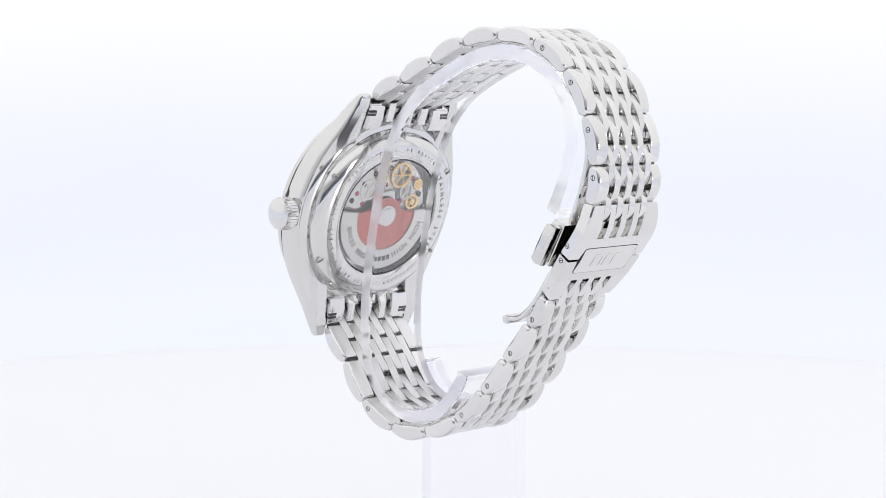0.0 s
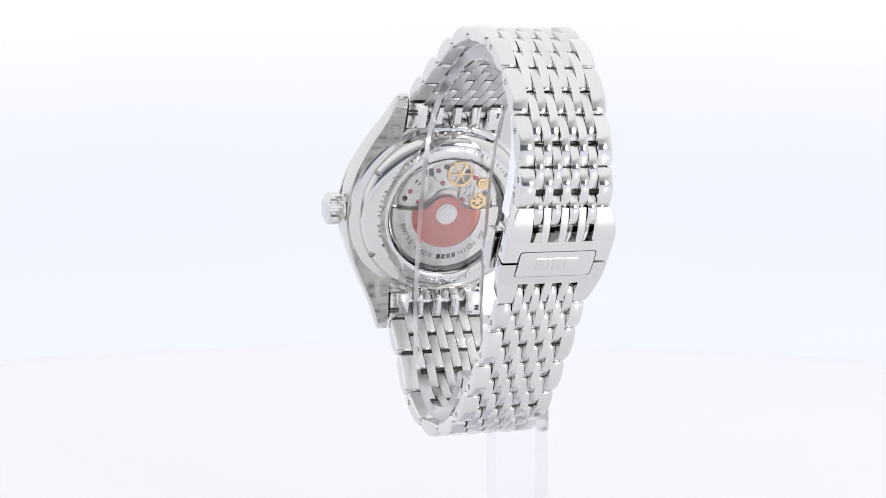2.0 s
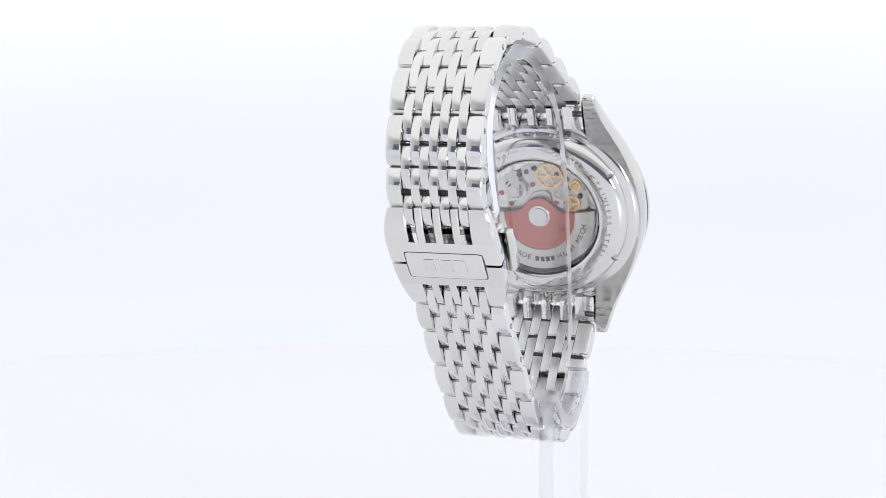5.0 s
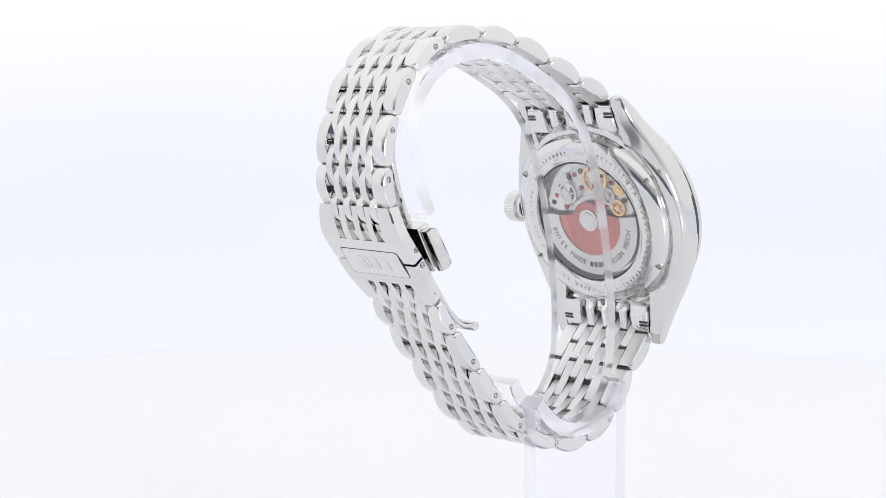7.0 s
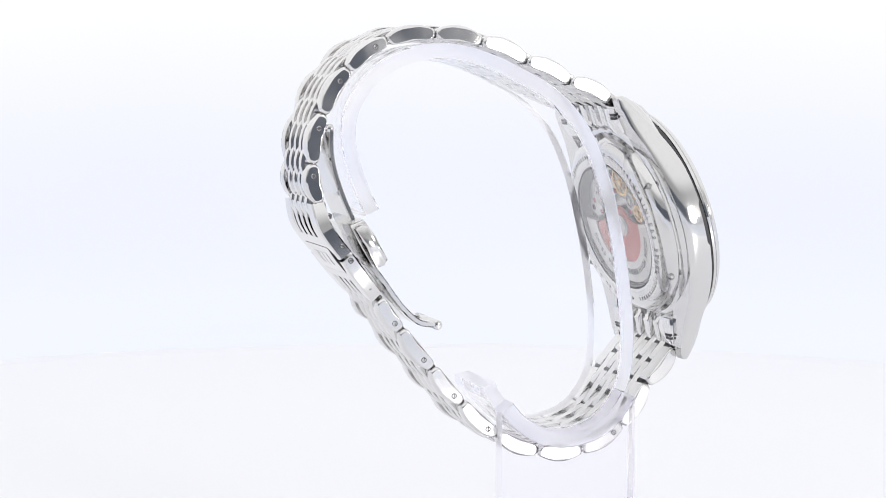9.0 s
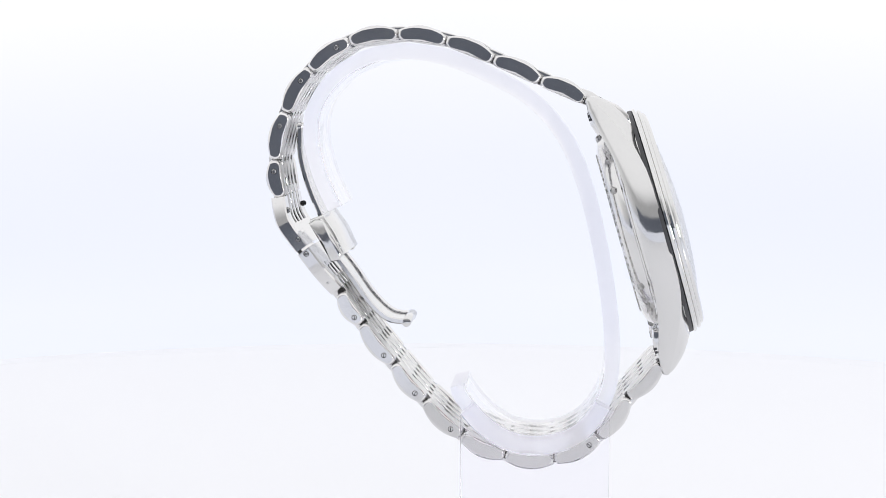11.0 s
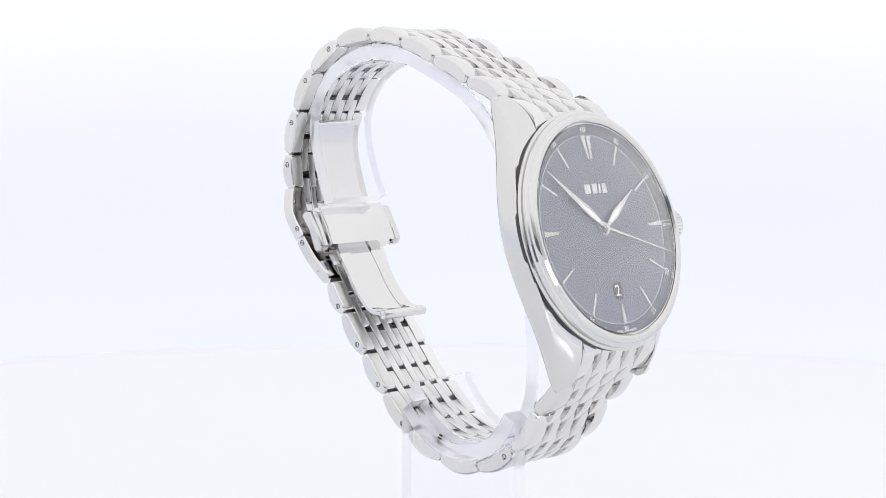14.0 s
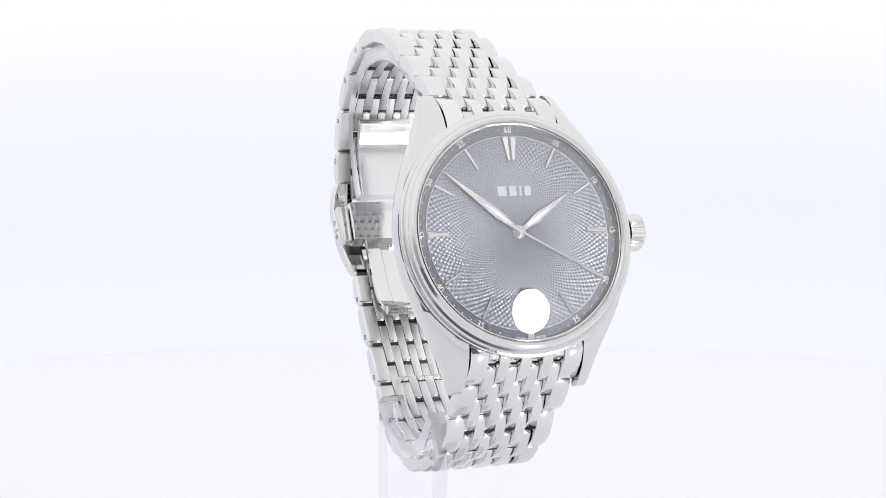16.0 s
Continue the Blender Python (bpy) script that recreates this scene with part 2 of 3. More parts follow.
def build_case():
    bm = bmesh.new()
    lathe(bm, [(10, -0.6), (19.5, -0.6), (19.7, -0.9), (19.75, -2.0), (19.5, -4.2), (18.8, -5.4), (17.8, -5.9), (10, -5.9)], 128)
    case = dpart("case", bm, POLISHED, watch)
    # the flanks that run out into the lugs
    out = [(0, 20.0), (4, 19.6), (8, 18.6), (12, 17.1), (15, 15.7), (18, 14.2), (21, 13.0), (23, 12.5), (24.0, 12.2), (24.3, 11.8)]
    top = [(0, -0.72), (4, -0.72), (8, -0.72), (12, -0.75), (15, -0.88), (18, -1.25), (21, -2.5), (23, -4.2), (24.0, -5.4), (24.3, -6.3)]
    bot = [(0, -5.0), (4, -5.05), (8, -5.2), (12, -5.5), (15, -6.0), (18, -6.8), (21, -7.5), (23, -7.8), (24.0, -7.8), (24.3, -7.2)]

    ridge = [(0, -0.75), (6, -0.8), (9, -0.95), (12, -1.35), (14, -1.9), (16, -2.65), (18, -3.4), (20.5, -4.5), (23, -5.8), (24.0, -6.4), (24.3, -6.7)]

    def on(tab, t):
        t = abs(t)
        for (a, x), (b, y) in zip(tab, tab[1:]):
            if t <= b:
                return x + (y - x) * (t - a) / (b - a)
        return tab[-1][1]

    def eased(tab, t):
        reach = min(1.5, max(24.3 - abs(t), 0.0))
        return sum(on(tab, t + reach * d) for d in (-1, -0.5, 0, 0.5, 1)) / 5
    for side in (-1, 1):
        bm = bmesh.new()
        rings = []
        ts = sorted({s * t for s in (-1, 1) for t in [0.8 * k for k in range(30)] + [23.6, 24.0, 24.3]})
        for t in ts:
            uo, zt, zb, zr = eased(out, t), eased(top, t), eased(bot, t), eased(ridge, t)
            ui, h = 9.95, zr - zb
            ring = [(ui, zb), (ui, zt), (ui + 0.35 * (uo - ui), zt - 0.2 * (zt - zr)), (ui + 0.7 * (uo - ui), zt - 0.58 * (zt - zr)), (uo - 0.22, zr + 0.02),
                    (uo - 0.06, zr - 0.1), (uo, zr - 0.4 * h), (uo - 0.05, zr - 0.7 * h), (uo - 0.2, zb + 0.12 * h), (uo - 0.5, zb)]
            rings.append([(side * max(x, ui), t, z) for x, z in ring])
        loft(bm, rings)
        dpart("lug_flank", bm, POLISHED, case, "polished case flank with curved lugs", 30)
    bm = bmesh.new()
    lathe(bm, [(17.5, -0.6), (19.7, -0.6), (20.0, -0.45), (20.05, -0.1), (19.9, 0.06), (19.5, 0.12), (19.45, 0.3), (19.62, 0.42), (19.62, 0.7), (19.42, 0.95), (19.0, 1.05), (18.95, 1.22), (18.75, 1.5), (18.3, 1.72), (17.9, 1.7), (17.62, 1.35), (17.5, 0.2)], 144)
    dpart("bezel", bm, POLISHED, case, "stepped polished bezel", 25)
    bm = bmesh.new()
    lathe(bm, [(18.0, -1.25), (19.88, -1.25), (19.88, -0.63), (18.0, -0.61)], 128)
    # a solid black ring paints the shade in the gap below the bezel
    dpart("bezel_gap", bm, BLACK, case, "black ring for the shade in the joint under the bezel")
    bm = bmesh.new()
    steps = (0.15, 0.3, 0.45, 0.6, 0.72, 0.84, 0.93, 1.0)
    prof = [(0.001, 3.25)] + [(17.5 * k, 3.25 - 1.963 * k ** 2) for k in steps]
    prof += [(17.5, 0.84)] + [(17.5 * k, 2.8 - 1.963 * k ** 2) for k in steps[-2::-1]] + [(0.001, 2.8)]
    lathe(bm, prof, 96)
    glass = dpart("crystal", bm, SAPPHIRE, case, "domed clear crystal")
    glass.visible_shadow = False
    # crown
    bm = bmesh.new()
    lathe(bm, [(0.001, 0), (2.2, 0), (2.3, 0.5), (2.95, 0.8), (3.1, 1.1), (3.1, 3.0), (2.9, 3.4), (2.2, 3.75), (0.001, 3.9)], 64, knurl=({4, 5}, -0.22))
    bm.transform(Matrix.Translation((19.7, 0, -3.2)) @ Matrix.Rotation(radians(90), 4, "Y"))
    dpart("crown", bm, POLISHED, case, "fluted winding crown", 25)
    # case back
    bm = bmesh.new()
    lathe(bm, [(11.6, -5.5), (17.2, -5.5), (17.0, -6.6), (16.2, -7.6), (14.6, -8.2), (12.6, -8.5), (12.2, -8.35), (11.6, -7.8)], 128)
    dpart("case_back", bm, POLISHED, case, "polished steel case back ring with engraving")
    bm = bmesh.new()
    lathe(bm, [(0.001, -8.3), (12.0, -8.2), (12.0, -7.7), (0.001, -7.7)], 96)
    g = dpart("back_crystal", bm, SAPPHIRE, case, "clear window in the case back")
    g.visible_shadow = False
    # spanner slots, engraved bars and the raised rim of the back
    for k in range(6):
        a = radians(60 * k + 30)
        bm = bmesh.new()
        box(bm, 15.6, 17.3, -0.5, 0.5, -7.7, -6.6, 0.32)
        bm.transform(Matrix.Rotation(a, 4, "Z"))
        # raised blocks; their darker steel stands in for shade in the slots
        dpart("spanner_slot", bm, ENGRAVED, case)
    bm = bmesh.new()
    for k in range(84):
        if k % 14 in (6, 7) or random.random() < 0.12 or 34 <= k <= 50:
            continue
        one = bmesh.new()
        w = random.uniform(0.16, 0.3)
        box(one, 13.5, 14.2, -w, w, -8.48, -8.28, 0.03)
        one.transform(Matrix.Rotation(radians(k * 360 / 84), 4, "Z"))
        me = bpy.data.meshes.new("tmp")
        one.to_mesh(me)
        one.free()
        bm.from_mesh(me)
    dpart("engraving", bm, POLISHED, case)
    for k, ch in enumerate("STAINLESS STEEL"):
        if ch == " ":
            continue
        bm = writing(ch, 1.35, 0.05)
        bm.transform(Matrix.Diagonal((-1, 1, 1, 1)) @ Matrix.Rotation(radians(-(54 + 4.9 * k)), 4, "Z") @ Matrix.Translation((0, 13.9, -8.4)))
        dpart("letter", bm, ENGRAVED, case, "", 0)
    return case


def dial_material():
    """Grey galvanised dial with two crossing families of engraved spirals."""
    m, n, l, b = material("grey guilloche")
    tc = n.new("ShaderNodeTexCoord")
    sp = n.new("ShaderNodeSeparateXYZ")
    l.new(tc.outputs["Object"], sp.inputs[0])

    def calc(op, a, c=None, d=None):
        k = n.new("ShaderNodeMath")
        k.operation = op
        for i, x in enumerate((a, c, d)):
            if x is None:
                continue
            if isinstance(x, (int, float)):
                k.inputs[i].default_value = x
            else:
                l.new(x, k.inputs[i])
        return k.outputs[0]
    x, y = sp.outputs["X"], sp.outputs["Y"]
    ang = calc("ARCTAN2", y, x)
    rad = calc("SQRT", calc("ADD", calc("MULTIPLY", x, x), calc("MULTIPLY", y, y)))
    # both families run out from the centre as logarithmic spirals, so that the cells grow with the radius
    turn = calc("MULTIPLY", calc("LOGARITHM", calc("MAXIMUM", rad, 0.0004), math.e), 88.0)
    around = calc("MULTIPLY", ang, 108.0)
    h = calc("ADD", calc("SINE", calc("ADD", around, turn)), calc("SINE", calc("SUBTRACT", around, turn)))
    inside = calc("LESS_THAN", rad, 0.01555)
    h = calc("MULTIPLY", h, inside)
    bp = n.new("ShaderNodeBump")
    bp.inputs["Strength"].default_value = 0.33
    bp.inputs["Distance"].default_value = 0.00005
    l.new(h, bp.inputs["Height"])
    l.new(bp.outputs[0], b.inputs["Normal"])
    no = n.new("ShaderNodeTexNoise")
    no.inputs["Scale"].default_value = 2500
    l.new(tc.outputs["Object"], no.inputs["Vector"])
    ra = n.new("ShaderNodeValToRGB")
    ra.color_ramp.elements[0].color = (0.185, 0.193, 0.235, 1)
    ra.color_ramp.elements[1].color = (0.240, 0.250, 0.298, 1)
    l.new(no.outputs[0], ra.inputs[0])
    l.new(ra.outputs[0], b.inputs["Base Color"])
    b.inputs["Metallic"].default_value = 0.8
    b.inputs["Roughness"].default_value = 0.36
    return m


DIALMAT = dial_material()
TRACK = plain("minute track grey", (0.125, 0.131, 0.158), 0.35, 0.6)


def writing(text, size, depth=0.02):
    """A bmesh with the text in the built-in font, centred, in millimetres."""
    cu = bpy.data.curves.new("text", "FONT")
    cu.body, cu.size, cu.align_x, cu.align_y, cu.extrude, cu.resolution_u = text, size, "CENTER", "CENTER", depth, 3
    ob = new("text", cu)
    me = bpy.data.meshes.new_from_object(ob.evaluated_get(bpy.context.evaluated_depsgraph_get()))
    bpy.data.objects.remove(ob)
    bm = bmesh.new()
    bm.from_mesh(me)
    return bm


def spin(deg):
    """A turn clockwise as one faces the dial."""
    return Matrix.Rotation(radians(-deg), 4, "Z")


def at(x, y, z):
    return Matrix.Translation((x, y, z))


def bar(bm, outline, z0, z1, c):
    """A plate with chamfered upper edges."""
    n = len(outline)
    cx, cy = sum(p[0] for p in outline) / n, sum(p[1] for p in outline) / n
    k = 1 - c
    top = [(cx + (x - cx) * k, cy + (y - cy) * (1 - c * 0.25), z1) for x, y in outline]
    loft(bm, [[(x, y, z0) for x, y in outline], [(x, y, (z0 + 2 * z1) / 3) for x, y in outline], top])


case = build_case()
DIAL_M = Matrix.Translation(DIAL.translation * MM) @ DIAL.to_3x3().to_4x4()


def build_dial():
    bm = bmesh.new()
    lathe(bm, [(0.001, 0.0), (17.45, 0.0), (17.45, -0.5), (0.001, -0.5)], 96)
    dial = part("dial", bm, DIALMAT, watch, "grey guilloche dial")
    dial.matrix_basis = DIAL_M

    def on_dial(name, bm, mat, label="", smooth=0):
        return part(name, bm, mat, dial, label, smooth)
    bm = bmesh.new()
    lathe(bm, [(15.7, 0.004), (17.4, 0.004), (17.4, 0.03), (15.75, 0.03)], 128)
    on_dial("minute_track", bm, TRACK, "smooth grey minute track")
    bm = bmesh.new()
    lathe(bm, [(17.4, 0.0), (17.62, 0.0), (17.62, 1.1), (17.3, 1.1)], 128)
    on_dial("rehaut", bm, POLISHED, "polished inner flange")
    bm = bmesh.new()
    lathe(bm, [(15.6, 0.0), (15.69, 0.0), (15.69, 0.05), (15.6, 0.05)], 128)
    on_dial("track_edge", bm, MARK, "bright line inside of the minute track")
    for k in range(12):
        bm = bmesh.new()
        if k == 0:
            for sx in (-1, 1):
                bar(bm, [(sx * 0.14, 11.6), (sx * 0.55, 11.6), (sx * 1.3, 15.6), (sx * 0.18, 15.6)], 0.0, 0.28, 0.18)
        elif k in (3, 9):
            bar(bm, [(-0.22, 11.9), (0.22, 11.9), (0.55, 15.6), (-0.55, 15.6)], 0.0, 0.28, 0.2)
        elif k == 6:
            bar(bm, [(-0.22, 12.5), (0.22, 12.5), (0.5, 15.6), (-0.5, 15.6)], 0.0, 0.28, 0.2)
        else:
            bar(bm, [(-0.2, 11.8), (0.2, 11.8), (0.24, 15.7), (-0.24, 15.7)], 0.0, 0.28, 0.3)
        bm.transform(spin(30 * k))
        on_dial("hour_marker", bm, POLISHED)
    bm = bmesh.new()
    disc(bm, 0.11, 0.03, 0.045, 10)
    dot = on_dial("minute_dot", bm, INK)
    first = True
    for k in range(60):
        if k % 5 == 0 or k in (28, 29, 31, 32):
            continue
        ob = dot if first else new("minute_dot", dot.data)
        first = False
        ob.parent = dial
        ob.matrix_basis = spin(6 * k) @ at(0, 16.65 * MM, 0)
    for k in range(12):
        bm = writing(("60", "05", "10", "15", "20", "25", "30", "35", "40", "45", "50", "55")[k], 1.35)
        flip = 180 if 4 <= k <= 8 else 0
        bm.transform(spin(30 * k) @ at(0, 16.6, 0.045) @ spin(flip))
        on_dial("numeral", bm, INK)
    for text, ang in (("SWISS", 186.0), ("MADE", 174.0)):
        bm = writing(text, 0.62)
        bm.transform(spin(ang) @ at(0, 16.95, 0.045) @ spin(180))
        on_dial("lettering", bm, INK)
    # the maker's mark as four plain raised shapes
    x = -2.9
    for w in (1.5, 1.25, 0.4, 1.15):
        bm = bmesh.new()
        box(bm, x, x + w, 5.9, 7.5, 0.0, 0.16, 0.1)
        on_dial("mark", bm, MARK)
        x += w + 0.5
    # date window
    bm = bmesh.new()
    bar(bm, [(-1.2, -11.75), (1.2, -11.75), (1.2, -8.85), (-1.2, -8.85)], 0.003, 0.05, 0.04)
    on_dial("date_frame", bm, TRACK)
    bm = bmesh.new()
    box(bm, -1.08, 1.08, -11.62, -8.98, 0.02, 0.062, 0.01)
    on_dial("date_disc", bm, NUMBER)
    bm = writing("2", 2.6)
    bm.transform(at(0, -10.3, 0.08))
    on_dial("date_number", bm, INK)

    def blade(name, base, wide, at_y, tip, z, deg, seat):
        bm = bmesh.new()
        line = [(-base, 0), (-base, 1.2), (-wide, at_y), (-0.07, tip), (0.07, tip), (wide, at_y), (base, 1.2), (base, 0)]
        slab(bm, line, z, z + 0.12)
        disc(bm, seat, z, z + 0.12, 32)
        bm.transform(spin(deg))
        hand = on_dial(name, bm, POLISHED)
        bm = bmesh.new()
        f = 0.45
        slab(bm, [(-base * 0.5, 1.9), (-wide * f, at_y), (-0.05, at_y + 2.8), (0.05, at_y + 2.8), (wide * f, at_y), (base * 0.5, 1.9)], z + 0.1, z + 0.15)
        bm.transform(spin(deg))
        part("lume", bm, LUME, hand, "white lume inlay", 0)
    blade("hour_hand", 0.3, 0.75, 3.9, 10.9, 0.30, 56.5, 1.0)
    blade("minute_hand", 0.3, 0.72, 4.6, 15.6, 0.52, -50.5, 0.85)
    bm = bmesh.new()
    disc(bm, 1.15, 0.0, 0.25, 32, 0, 0, 0.08)
    disc(bm, 0.45, 0.25, 1.05, 24, 0, 0, 0.08)
    on_dial("cannon_post", bm, POLISHED, "", 35)
    bm = bmesh.new()
    slab(bm, [(-0.19, -1.0), (-0.19, 1), (-0.07, 16.2), (0.07, 16.2), (0.19, 1), (0.19, -1.0)], 0.78, 0.86)
    disc(bm, 0.6, 0.76, 0.88, 24)
    second = on_dial("second_hand", bm, POLISHED)
    return dial, second


dial, second_hand = build_dial()


def build_movement():
    bm = bmesh.new()
    lathe(bm, [(0.001, -4.6), (11.9, -4.6), (11.9, -5.2), (0.001, -5.2)], 96)
    movement = dpart("movement", bm, MOVEMENT, watch, "automatic movement behind glass")
    bm = bmesh.new()
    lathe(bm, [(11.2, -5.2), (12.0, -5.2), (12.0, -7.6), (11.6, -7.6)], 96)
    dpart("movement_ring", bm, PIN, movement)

    def arc(r, a0, a1, n):
        return [(r * math.cos(radians(a0 + (a1 - a0) * k / n)), r * math.sin(radians(a0 + (a1 - a0) * k / n))) for k in range(n + 1)]
    bridges = [[(-10.2, 1.0), (-9.0, 5.2), (-5.6, 8.9), (-3.4, 6.0), (-2.2, 3.0), (-4.2, 1.2)],
               [(-4.6, 9.6), (0.0, 10.8), (3.6, 10.1), (3.0, 7.0), (0.4, 5.4), (-2.6, 6.6)],
               [(4.2, 9.6), (8.2, 7.0), (10.4, 2.2), (6.6, 1.0), (4.0, 3.4), (3.6, 6.8)],
               [(-2.0, 4.9), (1.2, 4.6), (3.0, 2.4), (0.0, 0.6), (-2.6, 1.8)],
               [(-10.6, -0.4), (-3.0, -0.6), (-3.6, -7.0), (-7.0, -8.0)], [(3.2, -0.4), (10.6, 0.0), (7.4, -7.6), (3.2, -7.4)]]
    for k, line in enumerate(bridges):
        bm = bmesh.new()
        smooth_line = []
        m = len(line)
        for i in range(m):
            p, q = Vector(line[i]), Vector(line[(i + 1) % m])
            smooth_line += [tuple(p * 0.8 + q * 0.2), tuple(p * 0.5 + q * 0.5), tuple(p * 0.2 + q * 0.8)]
        bar(bm, smooth_line, -5.2, -5.9 - 0.12 * (k % 3), 0.06)
        dpart("bridge", bm, MOVEMENT, movement, "", 20)

    def wheel(x, y, r, z, mat, teeth=40, name="gear"):
        bm = bmesh.new()
        rim = [(r - 0.55, z), (r, z), (r, z - 0.25), (r - 0.55, z - 0.25)]
        lathe(bm, rim, teeth * 2, knurl=({1, 2}, -0.16))
        for a in (0, 60, 120):
            one = [(-r + 0.4, -0.13), (r - 0.4, -0.13), (r - 0.4, 0.13), (-r + 0.4, 0.13)]
            ca, sa = math.cos(radians(a)), math.sin(radians(a))
            slab(bm, [(p * ca - q * sa, p * sa + q * ca) for p, q in one], z - 0.03, z - 0.2)
        disc(bm, 0.5, z, z - 0.35, 20)
        bm.transform(at(x, y, 0))
        dpart(name, bm, mat, movement, "", 25)
    wheel(-2.3, 8.1, 2.7, -6.15, BRASS, 36, "balance_wheel")
    wheel(-4.4, 4.6, 1.8, -6.1, MOVEMENT, 30)
    wheel(-6.4, 2.4, 1.7, -6.1, BRASS, 26)
    wheel(4.6, 5.0, 2.2, -6.05, MOVEMENT, 36)
    wheel(-7.2, 6.0, 1.2, -6.1, BRASS, 20)
    for x, y in ((1.1, 6.2), (-3.4, 2.6), (5.6, 2.2), (-5.6, 7.2), (2.2, 8.8), (7.4, 4.4)):
        bm = bmesh.new()
        disc(bm, 0.5, -5.9, -6.2, 20, x, y)
        dpart("jewel", bm, JEWEL, movement)
    for x, y in ((-8.0, 3.9), (0.6, 9.6), (8.4, 3.0), (-3.9, 8.4), (3.6, 8.2), (6.0, 6.2), (-0.8, 3.0)):
        bm = bmesh.new()
        disc(bm, 0.55, -5.9, -6.25, 20, x, y, 0)
        box(bm, x - 0.5, x + 0.5, y - 0.09, y + 0.09, -6.3, -6.2, 0.02)
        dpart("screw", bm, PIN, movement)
    # the winding rotor hangs with its weight downwards
    bm = bmesh.new()
    slab(bm, arc(7.0, 176, 364, 48) + [(4.2, 0.9)] + arc(3.6, 25, 155, 20) + [(-4.2, 0.9)], -6.5, -6.85)
    rotor = dpart("rotor", bm, RED, movement, "red rotor with a steel weight")
    bm = bmesh.new()
    slab(bm, arc(10.9, 174, 366, 60) + arc(7.0, 366, 174, 48), -6.45, -7.15)
    dpart("weight", bm, MOVEMENT, rotor, "steel rotor weight")
    bm = bmesh.new()
    lathe(bm, [(0.001, -7.2), (1.6, -7.2), (1.7, -7.05), (2.1, -7.05), (2.2, -6.8), (2.2, -6.4), (0.001, -6.4)], 48)
    dpart("hub", bm, POLISHED, rotor, "steel hub")
    # seen from behind, letters run from the right of the dial's axes to the left
    def ring_text(text, a0, step, size):
        for k, ch in enumerate(text):
            if ch == " ":
                continue
            a = a0 + step * k
            bm = writing(ch, size, 0.03)
            bm.transform(Matrix.Rotation(radians(a), 4, "Z") @ at(0, -8.9, -7.18) @ Matrix.Diagonal((-1, 1, 1, 1)))
            dpart("letter", bm, BLACK, rotor, "", 0)
    ring_text("SWISS MADE", 76, -6.6, 1.5)
    ring_text("HIGH MECH", -24, -6.6, 1.5)
    for k in range(4):
        bm = bmesh.new()
        box(bm, -0.4, 0.4, -9.4, -8.4, -7.2, -7.12, 0.02)
        bm.transform(Matrix.Rotation(radians(6 - 6.8 * k), 4, "Z"))
        dpart("mark", bm, BLACK, rotor)
    return movement


build_movement()

# the line of the bracelet's joints, from the lugs at twelve over the buckle to the lugs at six
JOINTS = [(21.2, 27.8), (13.6, 31.0), (5.6, 34.5), (-2.5, 37.7), (-10.8, 38.8), (-19.3, 37.6), (-26.2, 32.7), (-30.6, 25.2), (-32.5, 16.9), (-31.4, 10.2)]
LOWER = [(-21.0, -6.1), (-17.2, -11.5), (-11.6, -18.3), (-6.2, -24.7), (0.3, -30.7), (8.0, -34.1), (16.7, -34.5), (24.5, -30.3), (29.4, -23.2), (34.8, -17.1)]
HALF = [9.8, 9.6, 9.35, 9.1, 8.8, 8.5, 8.25, 8.15, 8.1, 8.1]
HALF_LOW = [7.9, 8.0, 8.1, 8.3, 8.5, 8.8, 9.1, 9.4, 9.7, 9.8]


def link_section(a, b, thick, gap, bulge=1.05):
    """The side view of one link from a to b: flat inside, arched outside, rounded ends."""
    a, b = Vector(a), Vector(b)
    d = (b - a).normalized()
    nrm = Vector((d.y, -d.x))          # outwards
    mid, h = (a + b) / 2, (b - a).length / 2 - gap
    low, end = -thick / 2, thick / 2 - 0.75
    pts = [(-h + 0.5, low), (0, low + 0.03), (h - 0.5, low), (h - 0.22, low + 0.2), (h, low + 0.75), (h - 0.01, end - 0.2), (h - 0.11, end)]
    pts += [(f * h, end + 0.06 + bulge * (1 - (f / 0.96) ** 2)) for f in (0.88, 0.72, 0.5, 0.25, 0, -0.25, -0.5, -0.72, -0.88)]
    pts += [(-h + 0.11, end), (-h + 0.01, end - 0.2), (-h, low + 0.75), (-h + 0.22, low + 0.2)]
    return [tuple(mid + d * x + nrm * (y - 0.1)) for x, y in pts]


def outer_section(a, b, thick, gap, bulge=1.2):
    """The side view of a broad outer link: pillowed, with rounded corners all round."""
    a, b = Vector(a), Vector(b)
    d = (b - a).normalized()
    nrm = Vector((d.y, -d.x))
    mid, h = (a + b) / 2, (b - a).length / 2 - gap
    low, end = -thick / 2, thick / 2 - 0.7
    half = [(0.0, low), (h - 1.0, low + 0.02), (h - 0.6, low + 0.08), (h - 0.28, low + 0.28), (h - 0.07, low + 0.62), (h, low + 1.0), (h - 0.03, end - 0.15), (h - 0.16, end + 0.1)]
    half += [(f * h, end + 0.08 + bulge * (1 - (f / 0.97) ** 2)) for f in (0.88, 0.72, 0.5, 0.25)]
    pts = half + [(0.0, end + 0.08 + bulge)] + [(-x, y) for x, y in half[:0:-1]]
    return [tuple(mid + d * x + nrm * (y - 0.1)) for x, y in pts]


